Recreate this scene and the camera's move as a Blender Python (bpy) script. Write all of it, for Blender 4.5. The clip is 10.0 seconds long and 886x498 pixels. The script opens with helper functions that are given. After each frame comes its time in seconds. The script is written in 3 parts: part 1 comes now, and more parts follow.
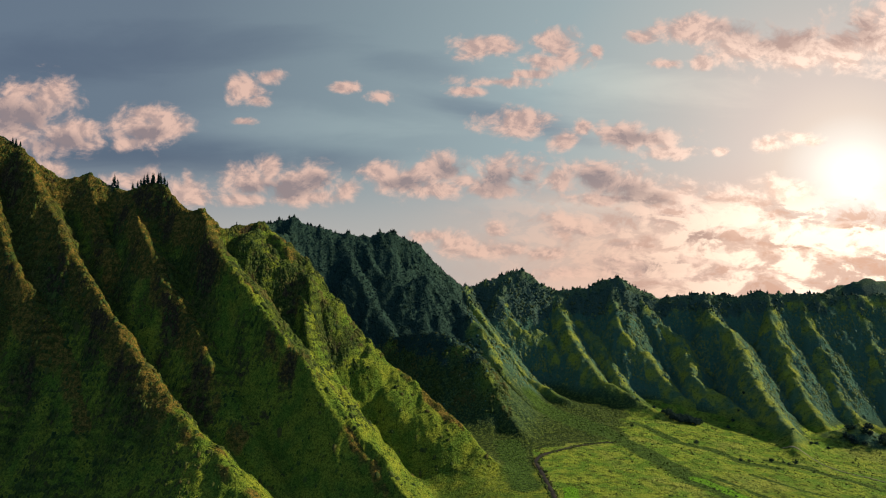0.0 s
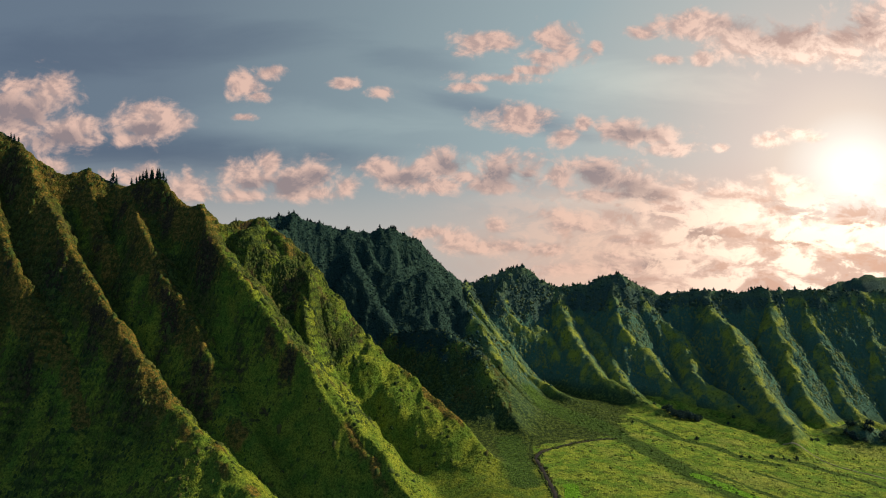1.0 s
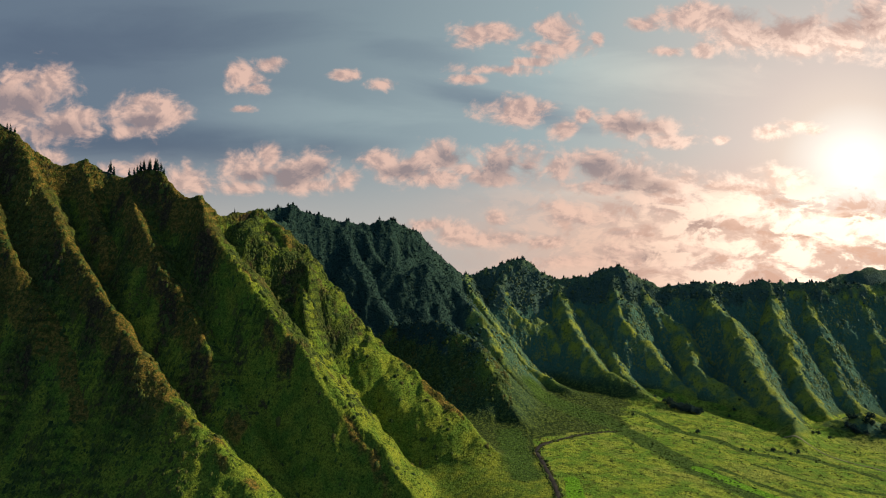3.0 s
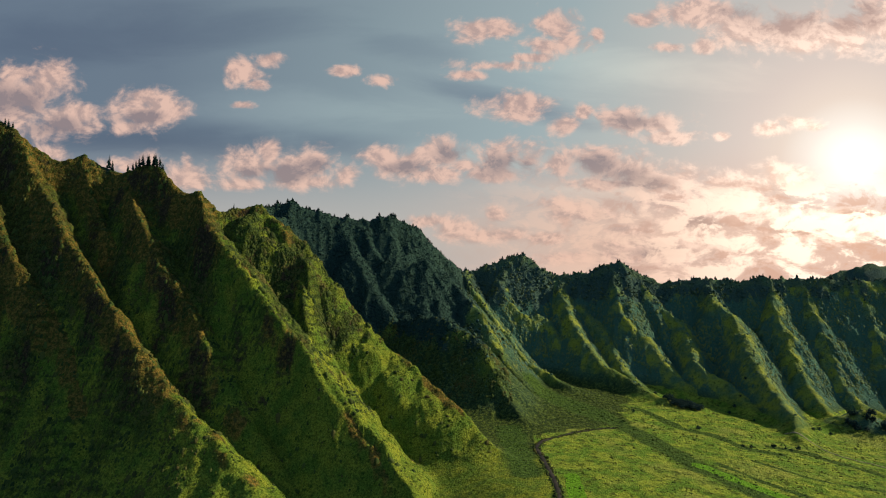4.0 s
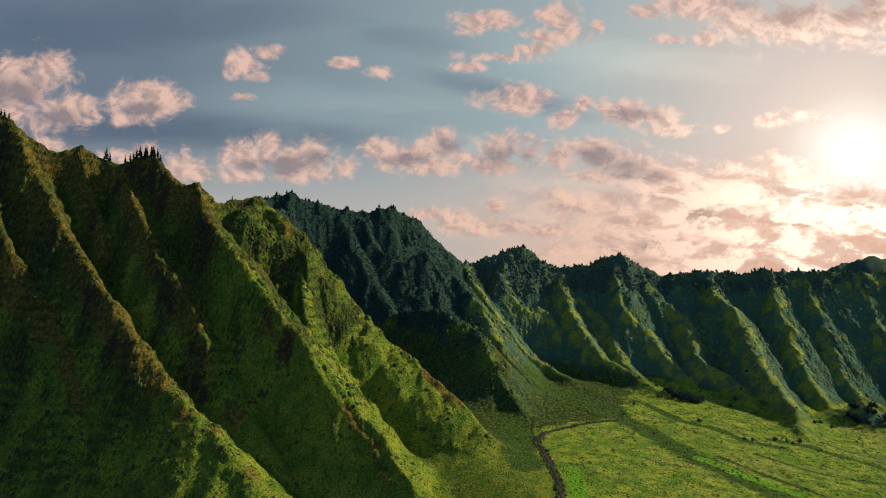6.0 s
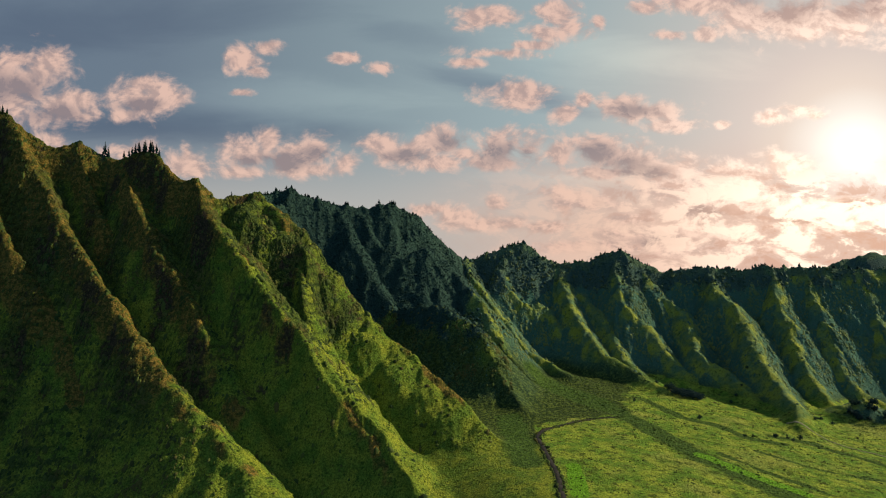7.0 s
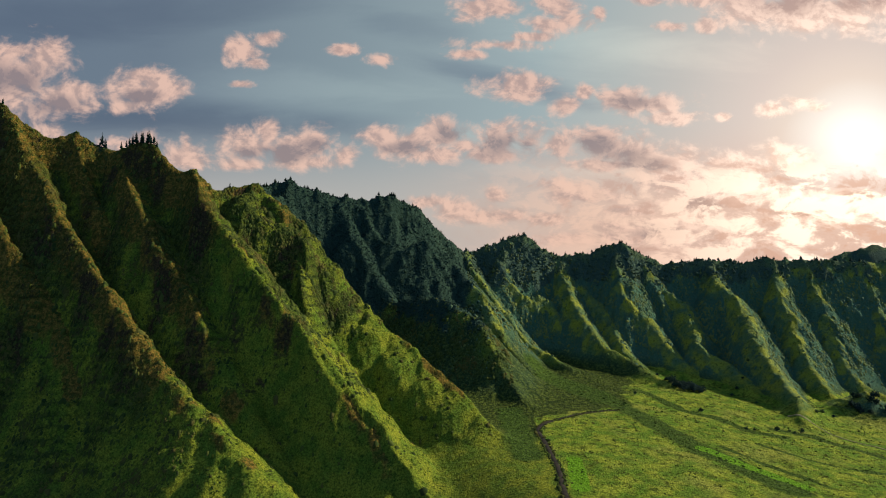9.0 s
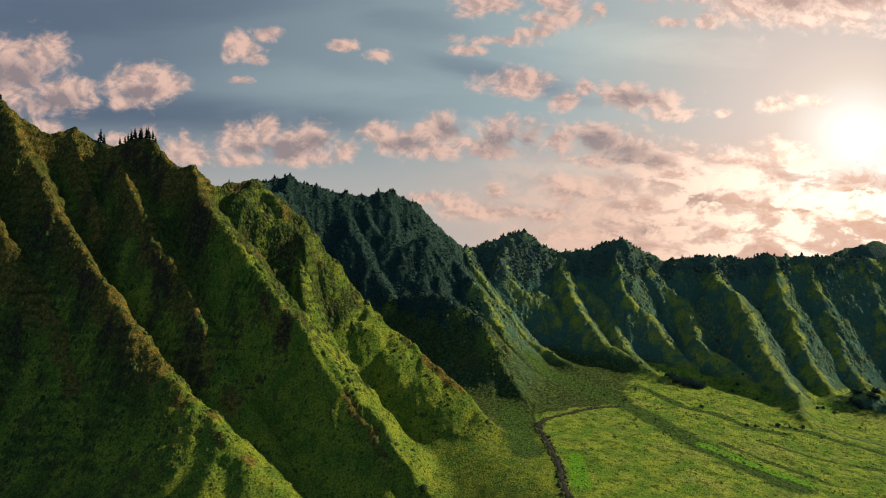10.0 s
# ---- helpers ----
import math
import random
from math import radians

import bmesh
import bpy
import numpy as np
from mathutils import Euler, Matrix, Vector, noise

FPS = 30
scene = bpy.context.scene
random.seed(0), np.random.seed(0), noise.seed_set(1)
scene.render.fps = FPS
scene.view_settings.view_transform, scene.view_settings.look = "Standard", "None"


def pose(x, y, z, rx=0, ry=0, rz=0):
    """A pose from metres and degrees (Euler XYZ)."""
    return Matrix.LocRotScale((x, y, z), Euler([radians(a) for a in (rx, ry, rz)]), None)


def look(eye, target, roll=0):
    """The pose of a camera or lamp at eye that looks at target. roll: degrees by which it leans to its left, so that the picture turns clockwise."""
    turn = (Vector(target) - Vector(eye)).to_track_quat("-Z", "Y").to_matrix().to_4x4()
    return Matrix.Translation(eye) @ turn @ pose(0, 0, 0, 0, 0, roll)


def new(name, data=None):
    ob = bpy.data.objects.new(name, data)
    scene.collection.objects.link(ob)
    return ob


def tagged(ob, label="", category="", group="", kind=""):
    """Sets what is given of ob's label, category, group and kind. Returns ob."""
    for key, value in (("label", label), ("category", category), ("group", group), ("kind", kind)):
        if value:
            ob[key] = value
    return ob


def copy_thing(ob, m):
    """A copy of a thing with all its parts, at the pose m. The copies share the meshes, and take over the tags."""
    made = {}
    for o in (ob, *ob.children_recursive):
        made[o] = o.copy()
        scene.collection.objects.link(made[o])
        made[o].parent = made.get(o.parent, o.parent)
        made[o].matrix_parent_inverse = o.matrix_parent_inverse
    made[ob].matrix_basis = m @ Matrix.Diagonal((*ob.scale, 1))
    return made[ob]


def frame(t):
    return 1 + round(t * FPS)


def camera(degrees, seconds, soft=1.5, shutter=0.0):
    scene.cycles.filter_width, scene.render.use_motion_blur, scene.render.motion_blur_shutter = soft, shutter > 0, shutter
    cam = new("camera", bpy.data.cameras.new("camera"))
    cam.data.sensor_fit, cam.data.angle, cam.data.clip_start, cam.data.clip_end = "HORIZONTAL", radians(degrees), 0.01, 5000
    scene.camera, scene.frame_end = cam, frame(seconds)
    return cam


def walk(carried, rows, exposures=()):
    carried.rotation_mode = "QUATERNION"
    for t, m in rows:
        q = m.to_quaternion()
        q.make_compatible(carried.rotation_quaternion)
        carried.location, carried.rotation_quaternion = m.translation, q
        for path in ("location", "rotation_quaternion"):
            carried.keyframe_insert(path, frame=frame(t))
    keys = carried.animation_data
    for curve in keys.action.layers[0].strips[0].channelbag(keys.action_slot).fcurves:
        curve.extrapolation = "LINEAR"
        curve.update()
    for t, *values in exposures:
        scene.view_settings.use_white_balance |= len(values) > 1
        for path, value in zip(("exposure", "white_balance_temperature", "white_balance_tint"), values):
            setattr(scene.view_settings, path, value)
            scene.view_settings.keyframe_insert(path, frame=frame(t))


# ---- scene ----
# An aerial view along a fluted, grass-covered ridge above a green valley at a hazy, low sun.
# Metres; y runs up the valley, x to the valley's open side, z from the valley floor.

# ---- camera and its walk: a slow, gently sinking flight up the valley, tilting down ----
cam = camera(70, 10.0, soft=1.15)
rows = []
for k in range(21):
    t = k * 0.5
    s = t - 5.0
    tilt = 0.4416 - 0.34763 * s - 0.00037 * s * s
    rows.append((t, pose(-0.30 * s, 4.106 * s, 300 - 0.207 * s, 90 + tilt, -0.0224 * s, -0.00724 * s)))
walk(cam, rows, exposures=[(0.0, 0.3)])

# ---- world, sun ----
SUN_AZ, SUN_EL = 80.0, 28.0          # degrees from +y towards +x, above the horizon
sun_dir = Vector((math.sin(radians(SUN_AZ)) * math.cos(radians(SUN_EL)),
                  math.cos(radians(SUN_AZ)) * math.cos(radians(SUN_EL)), math.sin(radians(SUN_EL))))
sun = new("sun", bpy.data.lights.new("sun", "SUN"))
sun.data.energy, sun.data.angle, sun.data.color = 5.0, radians(0.6), (1.0, 0.86, 0.62)
sun.matrix_world = look(sun_dir * 3000, (0, 0, 0))


class Nodes:
    """A short way to write node trees."""

    def __init__(self, tree):
        self.tree = tree
        tree.nodes.clear()

    def add(self, kind, **settings):
        node = self.tree.nodes.new(kind)
        for key, value in settings.items():
            setattr(node, key, value)
        return node

    def put(self, socket, value):
        if isinstance(value, bpy.types.NodeSocket):
            self.tree.links.new(value, socket)
        elif value is not None:
            if socket.type == "RGBA" and len(value) == 3:
                value = (*value, 1)
            socket.default_value = value

    def math(self, op, a, b=None, c=None, clamp=False):
        node = self.add("ShaderNodeMath", operation=op, use_clamp=clamp)
        for socket, value in zip(node.inputs, (a, b, c)):
            self.put(socket, value)
        return node.outputs[0]

    def vec(self, op, a, b=None, c=None):
        node = self.add("ShaderNodeVectorMath", operation=op)
        for socket, value in zip(node.inputs, (a, b, c)):
            self.put(socket, value)
        return node.outputs["Value" if op in ("DOT_PRODUCT", "LENGTH", "DISTANCE") else "Vector"]

    def smooth(self, value, lo, hi, a=0.0, b=1.0):
        node = self.add("ShaderNodeMapRange", interpolation_type="SMOOTHSTEP")
        for socket, v in zip(node.inputs, (value, lo, hi, a, b)):
            self.put(socket, v)
        return node.outputs[0]

    def mix(self, f, a, b, blend="MIX"):
        node = self.add("ShaderNodeMix", data_type="RGBA", blend_type=blend)
        for socket, value in zip((node.inputs[0], node.inputs[6], node.inputs[7]), (f, a, b)):
            self.put(socket, value)
        return node.outputs[2]

    def noise(self, vector, scale, detail=4.0, rough=0.55, warp=0.0):
        node = self.add("ShaderNodeTexNoise")
        self.put(node.inputs["Vector"], vector)
        for key, value in (("Scale", scale), ("Detail", detail), ("Roughness", rough), ("Distortion", warp)):
            node.inputs[key].default_value = value
        return node.outputs["Fac"]

    def ramp(self, value, stops):
        node = self.add("ShaderNodeValToRGB")
        el = node.color_ramp.elements
        while len(el) < len(stops):
            el.new(0.5)
        for e, (at, colour) in zip(el, stops):
            e.position, e.color = at, (*colour, 1)
        self.put(node.inputs[0], value)
        return node.outputs["Color"]


world = bpy.data.worlds.new("sky")
scene.world = world
world.use_nodes = True
n = Nodes(world.node_tree)
way = n.vec("NORMALIZE", n.add("ShaderNodeTexCoord").outputs["Generated"])
split = n.add("ShaderNodeSeparateXYZ")
n.put(split.inputs[0], way)
ahead = n.math("MAXIMUM", split.outputs[1], 0.12)
plane = n.add("ShaderNodeCombineXYZ")
n.put(plane.inputs[0], n.math("DIVIDE", split.outputs[0], ahead))
n.put(plane.inputs[1], n.math("DIVIDE", split.outputs[2], ahead))
uv = plane.outputs[0]                      # the sky as tangents from straight up the valley
u_v = n.add("ShaderNodeSeparateXYZ")
n.put(u_v.inputs[0], uv)
GLOW = (0.655, 0.128, 0.0)                 # where the sun burns through the cloud
from_sun = n.vec("DISTANCE", uv, GLOW)

cloud_field = None


def cloud(*lobes):
    """A cumulus: lobes of tangents (u, v) and half sizes, in thousandths."""
    global cloud_field
    for u, v, a, b in lobes:
        off = n.vec("MULTIPLY", n.vec("SUBTRACT", uv, (u / 1000, v / 1000, 0)), (1000 / a, 1000 / b, 0))
        q = n.vec("LENGTH", off)
        cloud_field = q if cloud_field is None else n.math("SMOOTH_MIN", cloud_field, q, 0.25)


cloud((-655, 267, 54, 36), (-673, 292, 36, 16), (-624, 292, 22, 18), (-602, 218, 54, 25), (-682, 232, 40, 31), (-615, 165, 22, 12), (-575, 227, 22, 16))
cloud((-486, 232, 40, 25), (-441, 236, 36, 20), (-477, 254, 18, 11), (-499, 209, 22, 12))
cloud((-312, 294, 25, 18), (-280, 314, 20, 12), (-298, 276, 18, 7), (-155, 296, 20, 8), (-93, 283, 20, 9), (-321, 242, 16, 5))
cloud((-490, 149, 36, 14), (-410, 129, 31, 21), (-405, 147, 11, 16), (-392, 120, 22, 12))
cloud((-307, 142, 38, 20), (-276, 167, 16, 20), (-316, 117, 36, 11), (-231, 142, 40, 22), (-200, 156, 25, 20), (-155, 133, 22, 16), (-213, 120, 54, 12))
cloud((-93, 160, 36, 16), (-57, 147, 45, 20), (-4, 167, 36, 21), (-12, 133, 45, 12), (37, 147, 27, 12))
cloud((95, 156, 40, 25), (135, 151, 27, 23), (86, 133, 54, 11), (179, 147, 27, 14), (246, 156, 49, 21), (291, 142, 49, 23), (327, 129, 54, 23), (380, 125, 31, 21), (264, 116, 71, 9))
cloud((112, 241, 45, 20), (130, 227, 31, 11), (193, 209, 22, 12), (222, 232, 11, 11), (291, 218, 40, 18), (336, 214, 45, 18), (362, 192, 40, 11), (443, 192, 12, 6))
cloud((523, 203, 22, 10), (563, 214, 25, 9), (586, 207, 14, 7))
cloud((50, 361, 31, 16), (86, 366, 27, 14), (179, 366, 25, 27), (202, 343, 31, 16), (157, 339, 27, 12), (246, 355, 9, 11), (86, 305, 49, 8), (139, 317, 27, 7), (41, 290, 27, 7))
cloud((318, 376, 22, 9), (358, 334, 20, 7), (412, 339, 16, 12), (416, 388, 54, 20), (488, 361, 62, 25), (568, 357, 80, 29), (648, 352, 62, 31), (693, 366, 45, 36), (729, 375, 71, 45))
cloud((202, 75, 40, 18), (238, 67, 36, 12), (81, 69, 16, 11), (32, 44, 45, 20), (86, 35, 54, 12), (-30, 58, 36, 9), (157, 31, 36, 8), (291, 44, 40, 7))
cloud((362, 89, 36, 16), (398, 62, 54, 20), (488, 107, 45, 23), (541, 125, 36, 20), (488, 75, 45, 18), (425, 107, 27, 16))
cloud((327, 17, 89, 12), (282, 0, 107, 9), (461, 26, 80, 12), (595, 35, 80, 12), (416, -5, 107, 9), (621, 62, 62, 12))

shade_field = None


def shaded(*lobes):
    """The grey undersides of the thicker clouds, given like cloud()."""
    global shade_field
    for u, v, a, b in lobes:
        q = n.vec("LENGTH", n.vec("MULTIPLY", n.vec("SUBTRACT", uv, (u / 1000, v / 1000, 0)), (1000 / a, 1000 / b, 0)))
        shade_field = q if shade_field is None else n.math("SMOOTH_MIN", shade_field, q, 0.25)


shaded((-254, 133, 36, 12), (-200, 147, 20, 12), (-307, 133, 22, 9), (14, 165, 25, 12), (-57, 142, 27, 9), (104, 147, 36, 18), (130, 142, 20, 14), (246, 147, 36, 14), (291, 129, 40, 16), (327, 120, 31, 11), (309, 216, 31, 9))
shaded((541, 379, 49, 21), (648, 383, 40, 21), (488, 392, 36, 12), (-673, 250, 45, 23), (-611, 209, 36, 12), (-481, 223, 27, 9), (398, 53, 36, 11), (354, 8, 54, 7), (568, 44, 54, 9), (657, 71, 36, 11))


def heap(where):
    return n.noise(n.vec("MULTIPLY", where, (1, 1.3, 1)), 19, 10, 0.63, 0.3)


billow = heap(uv)
swell = n.noise(n.vec("MULTIPLY", uv, (1, 1.4, 1)), 8, 2, 0.5, 0.0)
puff = n.math("ADD", n.math("MULTIPLY", n.math("SUBTRACT", billow, 0.5), 6.2), n.math("MULTIPLY", n.math("SUBTRACT", swell, 0.5), 1.0))
edge = n.math("ADD", n.math("SUBTRACT", puff, n.math("MULTIPLY", cloud_field, 1.6)), 2.15)
cover = n.smooth(edge, -0.45, 1.35)
towards = n.vec("SCALE", n.vec("NORMALIZE", n.vec("SUBTRACT", (0.655, 0.40, 0.0), uv)))
towards.node.inputs["Scale"].default_value = 0.010
turned = n.math("SUBTRACT", billow, heap(n.vec("ADD", uv, towards)))
core = n.math("ADD", n.math("MULTIPLY", n.smooth(n.math("SUBTRACT", n.math("MULTIPLY", puff, 0.45), shade_field), -1.75, -0.05), 0.9),
              n.math("MULTIPLY", n.smooth(turned, 0.09, -0.10), 0.62), clamp=True)

sky_base = n.ramp(n.math("DIVIDE", from_sun, 1.6), [
    (0.0, (1.7, 1.6, 1.45)), (0.032, (1.32, 1.2, 1.06)), (0.055, (1.04, 0.92, 0.80)), (0.08, (0.88, 0.72, 0.60)), (0.115, (0.76, 0.63, 0.55)),
    (0.19, (0.57, 0.535, 0.49)), (0.25, (0.46, 0.49, 0.47)), (0.33, (0.34, 0.42, 0.435)), (0.5, (0.235, 0.305, 0.340)),
    (0.7, (0.148, 0.196, 0.250)), (1.0, (0.12, 0.165, 0.23))])
low_haze = n.math("MULTIPLY", n.smooth(u_v.outputs[1], 0.20, 0.03), 0.85)
sky_base = n.mix(low_haze, sky_base, n.mix(n.smooth(u_v.outputs[0], -0.15, 0.35), (0.50, 0.47, 0.44), (0.80, 0.51, 0.39)))


def veil(u, v, a, b, tilt, gain):
    """A soft bank of grey or pale cloud across the sky: tangents and half sizes in thousandths, tilt in degrees."""
    global sky_base
    turn = n.add("ShaderNodeVectorRotate", rotation_type="Z_AXIS")
    n.put(turn.inputs["Vector"], n.vec("SUBTRACT", uv, (u / 1000, v / 1000, 0)))
    turn.inputs["Angle"].default_value = radians(-tilt)
    off = n.vec("MULTIPLY", turn.outputs[0], (1000 / a, 1000 / b, 0))
    soft = n.math("SUBTRACT", n.math("ADD", 1.0, n.math("MULTIPLY", n.math("SUBTRACT", streak, 0.5), 2.2)), n.vec("LENGTH", off))
    tint = (0.66, 0.68, 0.76) if gain < 0 else (1.30, 1.27, 1.20)
    sky_base = n.mix(n.math("MULTIPLY", n.smooth(soft, -0.1, 0.9), abs(gain)), sky_base, n.mix(1.0, sky_base, tint, "MULTIPLY"))


streak = n.noise(n.vec("MULTIPLY", uv, (1.2, 5.0, 1)), 2.2, 6, 0.6, 0.4)
veil(-420, 185, 420, 38, -2, -1.0)
veil(120, 240, 190, 26, -14, -1.0)
veil(-500, 360, 380, 60, 4, -0.7)
veil(-40, 330, 120, 30, -8, -0.5)
veil(-220, 235, 260, 40, -3, 0.9)
veil(60, 160, 200, 26, -5, 0.7)
veil(260, 300, 220, 50, -6, 0.8)
veil(250, 110, 200, 22, 0, 0.6)

near_glow = n.smooth(from_sun, 0.45, 0.03)
edge_colour = n.mix(near_glow, (0.84, 0.545, 0.43), (1.55, 1.18, 0.93))
core_colour = n.mix(near_glow, (0.30, 0.225, 0.225), (0.80, 0.48, 0.34))
cloud_colour = n.mix(core, edge_colour, core_colour)
sky_colour = n.mix(n.math("MULTIPLY", cover, 0.9), sky_base, cloud_colour)
# the broken bank of cloud low under the sun
bank = n.noise(n.vec("MULTIPLY", uv, (1, 1.9, 1)), 15, 9, 0.62, 0.4)
bank_zone = n.math("MULTIPLY", n.smooth(u_v.outputs[1], 0.15, 0.08), n.smooth(u_v.outputs[0], -0.05, 0.42))
sky_colour = n.mix(n.math("MULTIPLY", n.smooth(bank, 0.47, 0.57), n.math("MULTIPLY", bank_zone, 0.9)), sky_colour,
                   n.mix(near_glow, (0.90, 0.60, 0.46), (1.7, 1.35, 1.05)))
sky_colour = n.mix(n.math("MULTIPLY", n.smooth(bank, 0.46, 0.37), n.math("MULTIPLY", bank_zone, 0.8)), sky_colour,
                   n.mix(near_glow, (0.58, 0.36, 0.29), (0.80, 0.46, 0.32)))
# bluer, clearer sky behind the viewer
sky_colour = n.mix(n.smooth(split.outputs[1], 0.15, -0.5), sky_colour, (0.145, 0.265, 0.48))
nishita = n.add("ShaderNodeTexSky", sky_type="NISHITA", sun_disc=False, sun_elevation=radians(SUN_EL),
                sun_rotation=radians(SUN_AZ))
bg_air, bg_cloud = n.add("ShaderNodeBackground"), n.add("ShaderNodeBackground")
n.put(bg_air.inputs[0], nishita.outputs[0])
bg_air.inputs[1].default_value = 0.005
n.put(bg_cloud.inputs[0], sky_colour)
bg_cloud.inputs[1].default_value = 0.775
both = n.add("ShaderNodeAddShader")
n.put(both.inputs[0], bg_air.outputs[0])
n.put(both.inputs[1], bg_cloud.outputs[0])
n.put(n.add("ShaderNodeOutputWorld").inputs[0], both.outputs[0])


# ---- materials ----
def material(name):
    m = bpy.data.materials.new(name)
    m.use_nodes = True
    return m, Nodes(m.node_tree)


def finish(nn, colour, rough=0.9, bump=None, strength=0.5, distance=1.0, spec=0.15):
    b = nn.add("ShaderNodeBsdfPrincipled")
    nn.put(b.inputs["Base Color"], colour)
    nn.put(b.inputs["Roughness"], rough)
    b.inputs["Specular IOR Level"].default_value = spec
    if bump is not None:
        bp = nn.add("ShaderNodeBump")
        bp.inputs["Strength"].default_value, bp.inputs["Distance"].default_value = strength, distance
        nn.put(bp.inputs["Height"], bump)
        nn.put(b.inputs["Normal"], bp.outputs[0])
    nn.put(nn.add("ShaderNodeOutputMaterial").inputs[0], b.outputs[0])
    return b


def terrain_material():
    m, k = material("mountain_cover")
    at = k.add("ShaderNodeNewGeometry").outputs["Position"]

    def attr(name):
        return k.add("ShaderNodeAttribute", attribute_name=name).outputs["Fac"]

    big, mid, small = (k.noise(at, s, 5, 0.6) for s in (0.008, 0.035, 0.16))

    def where(name, noise, amount, lo, hi):
        return k.smooth(k.math("ADD", attr(name), k.math("MULTIPLY", k.math("SUBTRACT", noise, 0.5), amount)), lo, hi)

    # far brings haze into the base colours: paler and bluer
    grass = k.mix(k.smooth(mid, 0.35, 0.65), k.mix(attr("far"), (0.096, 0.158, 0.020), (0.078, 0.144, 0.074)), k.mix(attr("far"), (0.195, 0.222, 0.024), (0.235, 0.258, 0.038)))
    grass = k.mix(k.smooth(small, 0.52, 0.72), grass, (0.036, 0.076, 0.010))
    dry = k.mix(k.smooth(small, 0.42, 0.60), (0.190, 0.104, 0.028), (0.056, 0.046, 0.014))
    colour = k.mix(k.math("MULTIPLY", where("dry", mid, 1.2, 0.3, 0.7), 0.8), grass, dry)
    near_scrub = k.mix(k.smooth(small, 0.44, 0.60), (0.022, 0.040, 0.011), (0.080, 0.108, 0.020))
    # far scrub is painted with the blue of haze over shaded flanks
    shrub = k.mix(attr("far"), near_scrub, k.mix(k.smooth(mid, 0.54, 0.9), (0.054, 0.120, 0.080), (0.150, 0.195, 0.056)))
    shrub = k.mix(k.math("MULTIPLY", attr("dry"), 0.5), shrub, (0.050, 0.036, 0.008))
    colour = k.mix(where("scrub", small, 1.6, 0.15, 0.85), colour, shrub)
    # forest ground is lifted and blued by painted haze where far
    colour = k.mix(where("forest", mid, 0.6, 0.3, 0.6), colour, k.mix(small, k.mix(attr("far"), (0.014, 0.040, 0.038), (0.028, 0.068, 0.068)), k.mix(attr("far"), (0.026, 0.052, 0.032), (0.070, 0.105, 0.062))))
    rock = k.mix(k.smooth(small, 0.35, 0.7), (0.026, 0.023, 0.016), (0.072, 0.052, 0.026))
    colour = k.mix(where("bare", small, 1.3, 0.62, 1.0), colour, rock)
    meadow = k.mix(k.smooth(mid, 0.4, 0.62), (0.100, 0.185, 0.020), (0.228, 0.278, 0.032))
    meadow = k.mix(k.math("MULTIPLY", k.smooth(big, 0.5, 0.66), 0.6), meadow, (0.235, 0.240, 0.055))
    meadow = k.mix(k.smooth(k.noise(at, 0.09, 6, 0.7), 0.49, 0.63), meadow, (0.060, 0.085, 0.013))
    colour = k.mix(where("meadow", mid, 0.8, 0.4, 0.6), colour, meadow)
    colour = k.mix(where("band", mid, 1.0, 0.2, 0.75), colour, k.mix(k.smooth(small, 0.4, 0.6), (0.030, 0.060, 0.012), (0.062, 0.108, 0.018)))
    colour = k.mix(where("lush", mid, 0.6, 0.4, 0.7), colour, (0.110, 0.250, 0.014))
    grit = k.noise(at, 0.42, 7, 0.68)
    # grit fades with far, the way haze softens detail
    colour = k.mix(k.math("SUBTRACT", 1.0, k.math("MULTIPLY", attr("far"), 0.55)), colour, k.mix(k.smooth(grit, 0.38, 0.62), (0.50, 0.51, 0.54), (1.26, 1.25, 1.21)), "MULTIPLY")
    bump = k.math("ADD", k.math("MULTIPLY", small, 2.2), k.math("MULTIPLY", grit, 1.8))
    finish(k, colour, 0.95, bump, 0.8, 2.0, 0.05)
    return m


# ---- the land: one sheet of ground with the ridges and their spurs ----
rng = np.random.default_rng(7)
PERM = rng.permutation(512)


def lattice(ix, iy):
    return PERM[(PERM[ix & 511] + iy) & 511]


def grain(x, y):
    """Smooth gradient noise, about -0.7 to 0.7."""
    ix, iy = np.floor(x).astype(np.int64), np.floor(y).astype(np.int64)
    fx, fy = x - ix, y - iy
    sx, sy = fx * fx * fx * (fx * (fx * 6 - 15) + 10), fy * fy * fy * (fy * (fy * 6 - 15) + 10)

    def corner(dx, dy):
        a = lattice(ix + dx, iy + dy) * (2 * np.pi / 512)
        return np.cos(a) * (fx - dx) + np.sin(a) * (fy - dy)

    lo = corner(0, 0) * (1 - sx) + corner(1, 0) * sx
    hi = corner(0, 1) * (1 - sx) + corner(1, 1) * sx
    return lo * (1 - sy) + hi * sy


def fractal(x, y, size, octaves=4, gain=0.5):
    out, amp = 0.0, 1.0
    for k in range(octaves):
        out = out + amp * grain(x / size + 17.3 * k, y / size - 9.1 * k)
        size, amp = size / 2.03, amp * gain
    return out


def ribbed(x, y, size, octaves=3):
    out, amp = 0.0, 1.0
    for k in range(octaves):
        out = out + amp * (1 - 2.2 * np.abs(grain(x / size + 5.7 * k, y / size + 3.9 * k)))
        size, amp = size / 2.1, amp * 0.5
    return out


def ramp01(v, lo, hi):
    t = np.clip((v - lo) / (hi - lo), 0, 1)
    return t * t * (3 - 2 * t)


CRESTS = []


